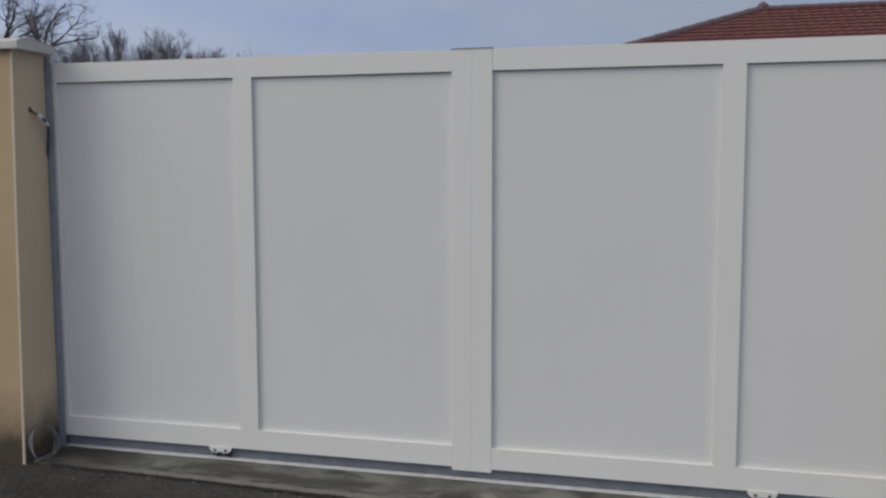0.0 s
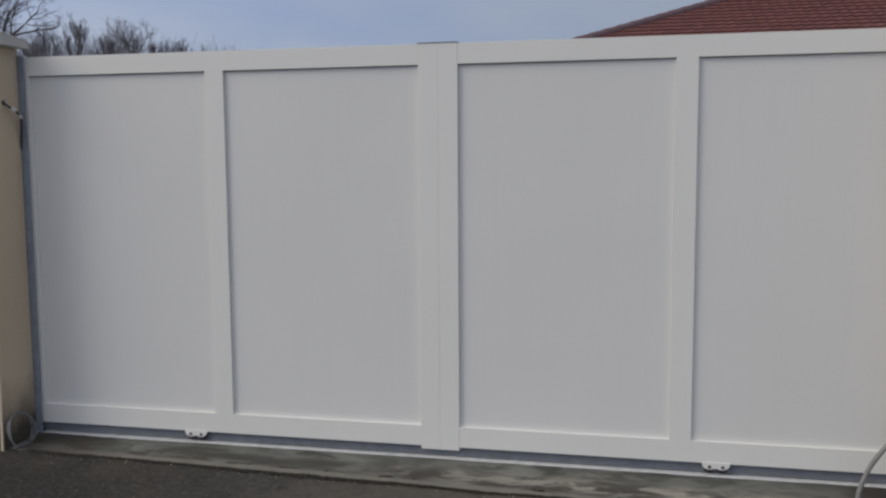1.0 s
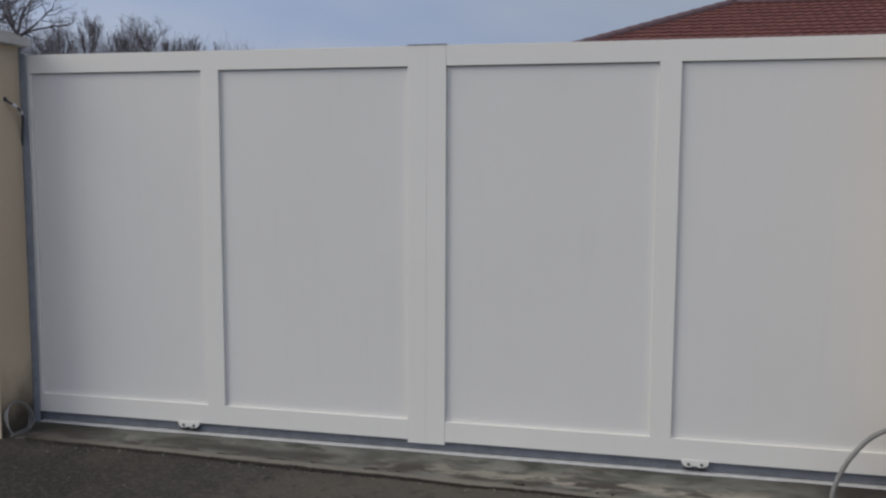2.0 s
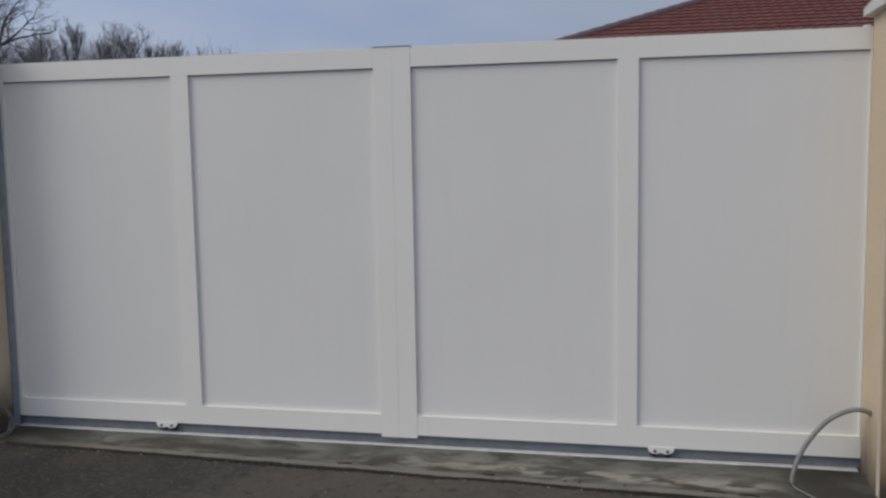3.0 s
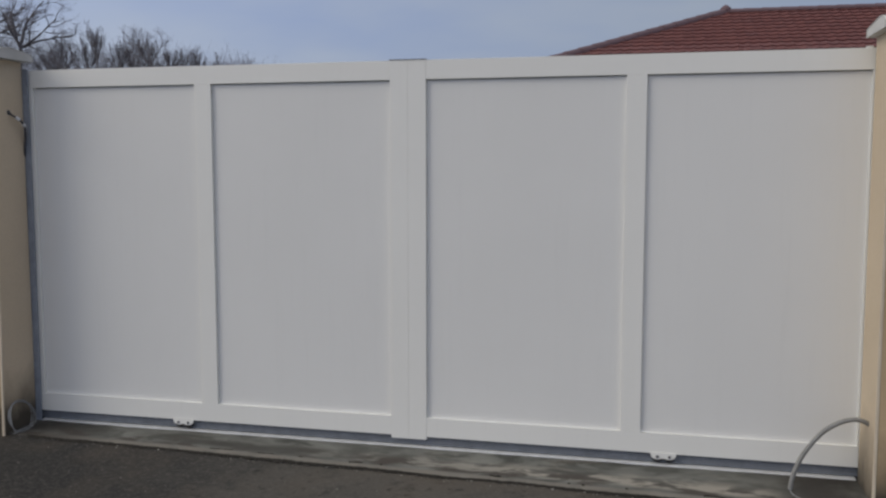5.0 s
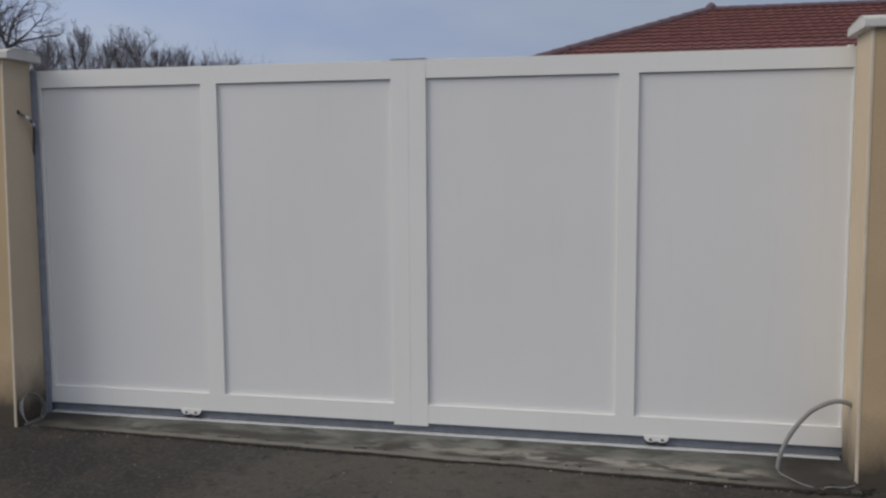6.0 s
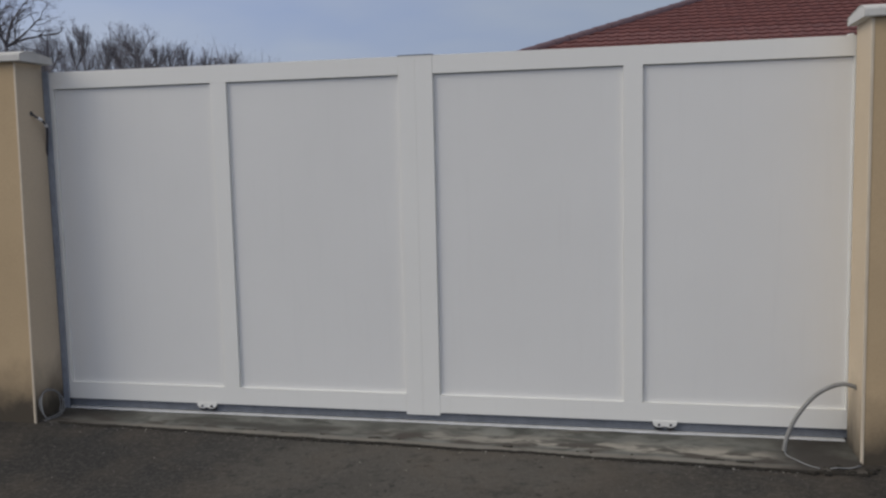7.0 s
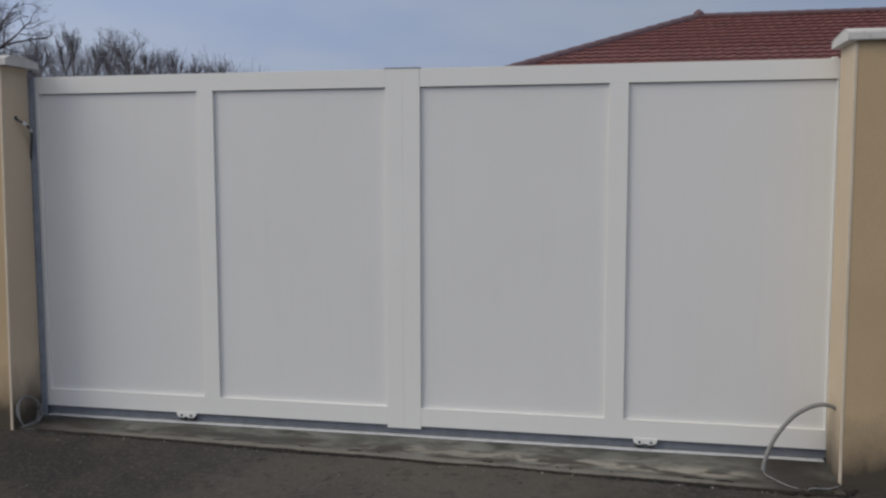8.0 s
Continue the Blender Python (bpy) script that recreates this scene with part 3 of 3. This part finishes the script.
tail = [(-2.066, -0.10, 0.046), (-2.05, -0.14, 0.043), (-2.05, -0.20, 0.041), (-2.07, -0.25, 0.040)]
part("tail", tube(smooth_path(tail, 5), 0.0024, 7), M_SHEATH, coil, smooth=True)

stub = thing("cable_stub", (-2.10, -0.13, 1.63), "dark cable end with two white connectors leaving the wall", "cable")
sp = [(-2.138, -0.128, 1.642), (-2.118, -0.122, 1.639), (-2.100, -0.116, 1.624), (-2.080, -0.096, 1.606), (-2.076, -0.075, 1.588), (-2.080, -0.054, 1.568), (-2.090, -0.038, 1.54), (-2.102, -0.028, 1.50),
      (-2.112, -0.021, 1.455), (-2.119, -0.014, 1.42)]
sl = smooth_path(sp, 6)
part("cable", tube(sl, 0.0052, 8), M_CABLE, stub, smooth=True)
for i in (15, 25):
    part("connector", tube(sl[i:i + 5], 0.0088, 10), M_TAPE, stub, "white connector", smooth=True)
part("gland", disc(0, 0, 0, 0.013, 0.008, 16, 0.002), M_CABLE, stub).matrix_basis = pose(-2.118, -0.123, 1.639, 0, 0, 90)

# ---- bare trees behind ----
def build_tree(at, height, seed, label, trunk=0.58, limbs=8, reach=0.40, turn=(0.22, 0.50), wiggle=0.05, lift=0.10, dense=1.0, girth=0.011, starts=(), spin=False):
    """A leafless tree: trunk, limbs and fine twigs as three meshes under one thing.
    starts: directions of the main limbs, all from the trunk's head, in place of limbs along it."""
    rng = random.Random(seed)
    base = Vector((*at, GROUND - 0.05))
    sets = {"trunk": ([], []), "crown": ([], []), "twig_crown": ([], [])}

    def limb(key, pts, r0, r1, sides):
        verts, faces = sets[key]
        o = len(verts)
        for i, q in enumerate(pts):
            d = (pts[min(i + 1, len(pts) - 1)] - pts[max(i - 1, 0)]).normalized()
            s = d.orthogonal().normalized()
            u = d.cross(s)
            r = r0 + (r1 - r0) * i / (len(pts) - 1)
            for k in range(sides):
                a = k * math.tau / sides
                verts.append(tuple(q + (s * math.cos(a) + u * math.sin(a)) * r))
        for i in range(len(pts) - 1):
            for k in range(sides):
                faces.append((o + i * sides + k, o + i * sides + (k + 1) % sides, o + (i + 1) * sides + (k + 1) % sides, o + (i + 1) * sides + k))

    def wild(s):
        return Vector((rng.gauss(0, s), rng.gauss(0, s), rng.gauss(0, s)))

    def grow(p, d, length, r, level):
        n = (7, 7, 5, 4, 3)[level]
        pts, q, way = [p], p.copy(), d.copy()
        for i in range(n):
            way = (way + wild(wiggle * (1 + 0.35 * level) if level else 0.012) + Vector((0, 0, lift if level else 0))).normalized()
            q = q + way * (length / n)
            pts.append(q)
        key = "trunk" if level == 0 else "crown" if level < 3 else "twig_crown"
        limb(key, pts, r, max(r * (0.40 if level else 0.55), 0.0020), (9, 6, 5, 3, 3)[level])
        if level == 4:
            return
        if level == 0 and starts:
            for way in rng.sample(starts, max(4, len(starts) - rng.randint(0, 2)) if spin else len(starts)):
                d = Vector(way) * (rng.uniform(0.75, 1.15) if spin else 1.0)
                if spin:
                    d.rotate(Matrix.Rotation(rng.uniform(-0.5, 0.5), 3, "Z"))
                    d.x += rng.gauss(0, 0.10)
                grow(pts[-1], d.normalized(), height * reach * d.length, r * 0.50, 1)
            return
        kids = (limbs, 8, 6, 5)[level] * (dense if level > 1 else 1)
        for k in range(int(kids)):
            f = rng.uniform(0.45 if level == 0 else 0.15, 1.0)
            i = min(int(f * n), n - 1)
            at_ = pts[i].lerp(pts[i + 1], f * n - i)
            along = (pts[i + 1] - pts[i]).normalized()
            side = along.orthogonal().normalized()
            side.rotate(Matrix.Rotation(rng.uniform(0, math.tau), 3, along))
            bend = rng.uniform(*turn)
            nd = (along * math.cos(bend) + side * math.sin(bend)).normalized()
            if level == 0:
                grow(at_, nd, height * reach * rng.uniform(0.75, 1.1), r * rng.uniform(0.30, 0.5), 1)
            else:
                grow(at_, nd, length * rng.uniform(0.40, 0.66) * (1.1 - 0.35 * f), max(r * (0.50 - 0.20 * f), 0.0032), level + 1)

    grow(base, Vector((0, 0, 1)), height * trunk, height * girth, 0)
    # fit the crown's top to the height
    top = max(v[2] for vs, _ in sets.values() for v in vs)
    k = height / (top - base.z)
    tree = thing("tree", base, label, "tree", "bare trees behind the gate")
    for key, mat in (("trunk", M_BARK), ("crown", M_BARK), ("twig_crown", M_TWIG)):
        me = bpy.data.meshes.new(key)
        me.from_pydata([tuple(base + (Vector(v) - base) * k) for v in sets[key][0]], [], sets[key][1])
        part_mesh(key, me, mat, tree, smooth=True, kind="stuff" if key != "trunk" else "")
    return tree


SPREAD = "large leafless tree with spreading crooked branches"
BROOM = "leafless tree with upright broom-like branches"
BARE = "leafless grey-brown tree with fine winter twigs"
# the two crooked trees behind the wall's end
build_tree((-21.1, 24.0), 7.9, 3, SPREAD, trunk=0.63, reach=0.20, turn=(0.40, 0.90), wiggle=0.13, lift=0.05, dense=0.8, girth=0.0115,
           starts=((0.62, 0.1, 0.95), (0.95, -0.1, 0.22), (-0.15, 0.1, 1.0), (-0.75, 0.2, 0.45), (0.25, -0.3, 0.85), (0.80, 0.2, 0.55)))
build_tree((-23.1, 24.6), 8.3, 21, SPREAD, trunk=0.60, reach=0.22, turn=(0.40, 0.90), wiggle=0.13, lift=0.05, dense=0.8, girth=0.0115,
           starts=((0.55, 0.0, 0.80), (1.0, -0.1, 0.25), (0.1, 0.1, 1.0), (-0.75, 0.2, 0.45), (0.75, -0.3, 0.55)))
# upright trees of the hedgerow, falling away in height
FAN = ((-0.34, 0.1, 0.94), (-0.20, -0.2, 1.0), (-0.06, 0.2, 1.05), (0.10, -0.1, 1.0), (0.24, 0.2, 0.95), (0.38, -0.1, 0.88), (-0.46, -0.1, 0.72))
OPEN_FAN = ((-0.55, 0.1, 0.75), (-0.30, -0.2, 0.95), (-0.05, 0.2, 1.0), (0.22, -0.2, 0.95), (0.50, 0.1, 0.80), (0.70, -0.1, 0.50), (-0.72, -0.1, 0.45))
for k, (x, y, h, head) in enumerate(((-17.93, 24.0, 6.42, 0.80), (-17.05, 24.3, 6.18, 0.82), (-18.55, 24.5, 6.10, 0.78), (-17.5, 25.6, 6.05, 0.80))):
    build_tree((x, y), h, 60 + k, BROOM, trunk=head, reach=0.16, turn=(0.18, 0.50), wiggle=0.05, lift=0.10, dense=0.75, girth=0.0080, starts=FAN, spin=True)
for k, (x, y, h) in enumerate(((-19.15, 24.2, 6.30), (-19.9, 24.8, 6.35), (-20.5, 25.4, 6.3), (-21.9, 25.0, 6.4))):
    build_tree((x, y), h, 90 + k, BARE, trunk=0.74, reach=0.19, turn=(0.25, 0.65), wiggle=0.07, lift=0.07, dense=0.80, girth=0.0080, starts=OPEN_FAN, spin=True)
build_tree((-15.84, 24.0), 6.2, 71, BARE, trunk=0.80, limbs=10, reach=0.19, turn=(0.42, 0.80), wiggle=0.06, lift=0.06, dense=0.9, girth=0.010)
for k, (x, y, h) in enumerate(((-16.45, 25.2, 5.85), (-14.95, 24.0, 5.52), (-14.15, 24.2, 5.46), (-15.3, 25.4, 5.6), (-13.45, 24.4, 5.22), (-12.85, 24.8, 5.14))):
    build_tree((x, y), h, 80 + k, BARE, trunk=0.84, reach=0.13, turn=(0.25, 0.60), wiggle=0.06, lift=0.09, dense=0.70, girth=0.0075, starts=OPEN_FAN, spin=True)


def build_thicket():
    """A dense hedge of upright shoots along the foot of the trees."""
    rng = random.Random(77)
    verts, faces = [], []
    for k in range(13000):
        x = rng.uniform(-27.0, -12.4)
        y = rng.uniform(26.0, 28.5)
        top = 5.25 + 0.13 * max(0.0, -12.0 - x) + 0.35 * noise.noise(Vector((x * 0.9, 0, 4)))
        z0 = rng.uniform(0.0, top - 0.9)
        z1 = min(top * rng.uniform(0.80, 1.04), z0 + rng.uniform(0.5, 1.5))
        dx, dy = rng.gauss(0, 0.45), rng.gauss(0, 0.2)
        r = rng.uniform(0.004, 0.010)
        o = len(verts)
        for t, rr in ((0, r), (0.5, r * 0.75), (1, r * 0.3)):
            cx, cy, cz = x + dx * t + rng.gauss(0, 0.03), y + dy * t, z0 + (z1 - z0) * t
            verts += [(cx + rr, cy, cz), (cx - rr * 0.5, cy + rr * 0.87, cz), (cx - rr * 0.5, cy - rr * 0.87, cz)]
        for i in (0, 3):
            for j in range(3):
                faces.append((o + i + j, o + i + (j + 1) % 3, o + i + 3 + (j + 1) % 3, o + i + 3 + j))
    me = bpy.data.meshes.new("thicket")
    me.from_pydata(verts, [], faces)
    ob = part_mesh("thicket", me, M_TWIG, None, smooth=True)
    tagged(ob, "dense leafless thicket under the trees", "hedge", kind="stuff")


build_thicket()

# ---- neighbouring house ----
AX, AY, AZ = 2.395, 16.0, 4.538
TAN = 0.388
PITCH = math.atan(TAN)
RUN = 5.0
RIDGE_END = 13.0
EAVE = AZ - RUN * TAN
house = thing("house", (AX + 5, AY, GROUND), "single-storey house with a red clay tile hip roof", "house")
part("wall", box(AX - RUN + 0.45, RIDGE_END + RUN - 0.45, AY - RUN + 0.45, AY + RUN - 0.45, -0.1, EAVE - 0.02, 0.0), M_RENDER, house, "cream rendered wall")
bm = bmesh.new()
SINK = 0.030
low = [bm.verts.new(p) for p in ((AX - RUN, AY - RUN, EAVE - SINK), (RIDGE_END + RUN, AY - RUN, EAVE - SINK), (RIDGE_END + RUN, AY + RUN, EAVE - SINK), (AX - RUN, AY + RUN, EAVE - SINK))]
und = [bm.verts.new((v.co.x, v.co.y, EAVE - SINK - 0.14)) for v in low]
r0, r1 = bm.verts.new((AX, AY, AZ - SINK)), bm.verts.new((RIDGE_END, AY, AZ - SINK))
for f in ((low[0], low[1], r1, r0), (low[1], low[2], r1), (low[2], low[3], r0, r1), (low[3], low[0], r0), und[::-1]):
    bm.faces.new(f)
for k in range(4):
    bm.faces.new((und[k], und[(k + 1) % 4], low[(k + 1) % 4], low[k]))
roof = part("roof", bm, M_UNDER, house, "red clay tile hip roof")

ROW, WIDE = 0.272, 0.190


def tile_mesh():
    """One interlocking clay tile, in the plane of x (across) and y (up the slope)."""
    cols = 8
    profile = ((0.0, 0.005), (0.14, 0.001), (0.30, -0.002), (0.46, -0.001), (0.60, 0.004), (0.72, 0.010), (0.86, 0.012), (1.0, 0.005))
    verts, faces = [], []
    for y, lift in ((-0.012, 0.026), (ROW * 1.12, 0.0)):
        for u, z in profile:
            z += lift
            verts.append((u * WIDE * 1.005, y, z))
    for i in range(cols):
        x, y, z = verts[i]
        verts.append((x, y + 0.004, z - 0.026))
    for i in range(cols - 1):
        faces.append((i, i + 1, cols + i + 1, cols + i))
        faces.append((2 * cols + i, 2 * cols + i + 1, i + 1, i))
    return verts, faces


tv, tf = tile_mesh()
tile_me = bpy.data.meshes.new("roof_tile")
tile_me.from_pydata(tv, [], tf)
tile_me.materials.append(M_TILE)
tile_me.polygons.foreach_set("use_smooth", [k % 2 == 0 for k in range(len(tile_me.polygons))])
SLOPE = math.hypot(RUN, RUN * TAN)
rows = int(SLOPE / ROW)
roof_inv = world_of(roof).inverted()
rng = random.Random(9)


def tile_places(side):
    """Poses of the tiles of one slope: 0 front, 1 right end, 2 back, 3 left end."""
    out = []
    for j in range(rows + 1):
        s = SLOPE - (j + 1) * ROW
        back = (SLOPE - (s + 0.05)) * math.cos(PITCH)
        z = AZ - back * TAN
        if side in (0, 2):
            a, b = AX - back, RIDGE_END + back
        else:
            a, b = AY - back, AY + back
        spare = 0.06 if side == 0 else -0.06
        for i in range(math.ceil((a - spare) / WIDE), math.floor((b + spare) / WIDE)):
            u = i * WIDE
            if side == 0:
                m = Matrix.Translation((u, AY - back, z)) @ Matrix.Rotation(PITCH, 4, "X")
            elif side == 2:
                m = Matrix.Translation((u + WIDE, AY + back, z)) @ Matrix.Rotation(math.pi, 4, "Z") @ Matrix.Rotation(PITCH, 4, "X")
            elif side == 3:
                m = Matrix.Translation((AX - back, u + WIDE, z)) @ Matrix.Rotation(-math.pi / 2, 4, "Z") @ Matrix.Rotation(PITCH, 4, "X")
            else:
                m = Matrix.Translation((RIDGE_END + back, u, z)) @ Matrix.Rotation(math.pi / 2, 4, "Z") @ Matrix.Rotation(PITCH, 4, "X")
            out.append((j, u, m @ pose(0, rng.gauss(0, 0.002), rng.gauss(0, 0.001), 0, rng.gauss(0, 0.25), rng.gauss(0, 0.15))))
    return out


front = tile_places(0)
singles = [q for q in front if q[0] <= 9 and q[1] < AX + 4.6]
singles = singles[:300]
chosen = {id(q) for q in singles}
verts, faces = [], []
for q in [q for q in front if id(q) not in chosen] + tile_places(3) + tile_places(2) + tile_places(1):
    o = len(verts)
    verts += [tuple(q[2] @ Vector(v)) for v in tv]
    faces += [tuple(o + i for i in f) for f in tf]
me = bpy.data.meshes.new("roof_tiles")
me.from_pydata(verts, [], faces)
part_mesh("roof_tiles", me, M_TILES, roof, kind="stuff")


def cap_tiles(a, b, name, crown=0.85):
    """Half-round tiles laid along a ridge or hip from a up to b."""
    a, b = Vector(a), Vector(b)
    d = (b - a).normalized()
    s = d.cross(Vector((0, 0, 1))).normalized()
    u = s.cross(d)
    n = int((b - a).length / 0.36)
    sides = 8
    for k in range(n):
        p, q = a + d * 0.36 * k, a + d * (0.36 * k + 0.41)
        bm = bmesh.new()
        rings = []
        for c, r in ((p, 0.122), (q, 0.108)):
            for rr in (r, r - 0.014):
                rings.append([bm.verts.new(c + s * math.cos(t) * rr + u * (math.sin(t) * rr * crown - 0.02)) for t in (math.pi * i / sides for i in range(sides + 1))])
        o0, i0, o1, i1 = rings
        for i in range(sides):
            bm.faces.new((o0[i], o0[i + 1], o1[i + 1], o1[i]))
            bm.faces.new((i0[i + 1], i0[i], o0[i], o0[i + 1]))
        bmesh.ops.recalc_face_normals(bm, faces=bm.faces)
        part(name, bm, M_CAP, roof, smooth=False)


cap_tiles((AX - RUN, AY - RUN, EAVE + 0.01), (AX, AY, AZ + 0.01), "hip_tile")
cap_tiles((AX, AY, AZ + 0.01), (RIDGE_END, AY, AZ + 0.01), "ridge_tile", 0.70)
cap_tiles((AX - RUN, AY + RUN, EAVE + 0.01), (AX, AY, AZ + 0.01), "hip_tile")
cap_tiles((RIDGE_END + RUN, AY - RUN, EAVE + 0.01), (RIDGE_END, AY, AZ + 0.01), "hip_tile")
cap_tiles((RIDGE_END + RUN, AY + RUN, EAVE + 0.01), (RIDGE_END, AY, AZ + 0.01), "hip_tile")
bm = bmesh.new()
made = bmesh.ops.create_uvsphere(bm, u_segments=14, v_segments=8, radius=1.0)["verts"]
for v in made:
    v.co = Vector((AX + v.co.x * 0.13, AY + v.co.y * 0.13, AZ + 0.035 + v.co.z * 0.085 + 0.04 * max(0, v.co.z) ** 6))
part("apex_tile", bm, M_CAP, roof, "rounded clay tile at the apex", smooth=True)
for _, _, m in singles:
    ob = new("roof_tile", tile_me)
    ob.parent = roof
    ob.matrix_parent_inverse = roof_inv
    ob.matrix_basis = m
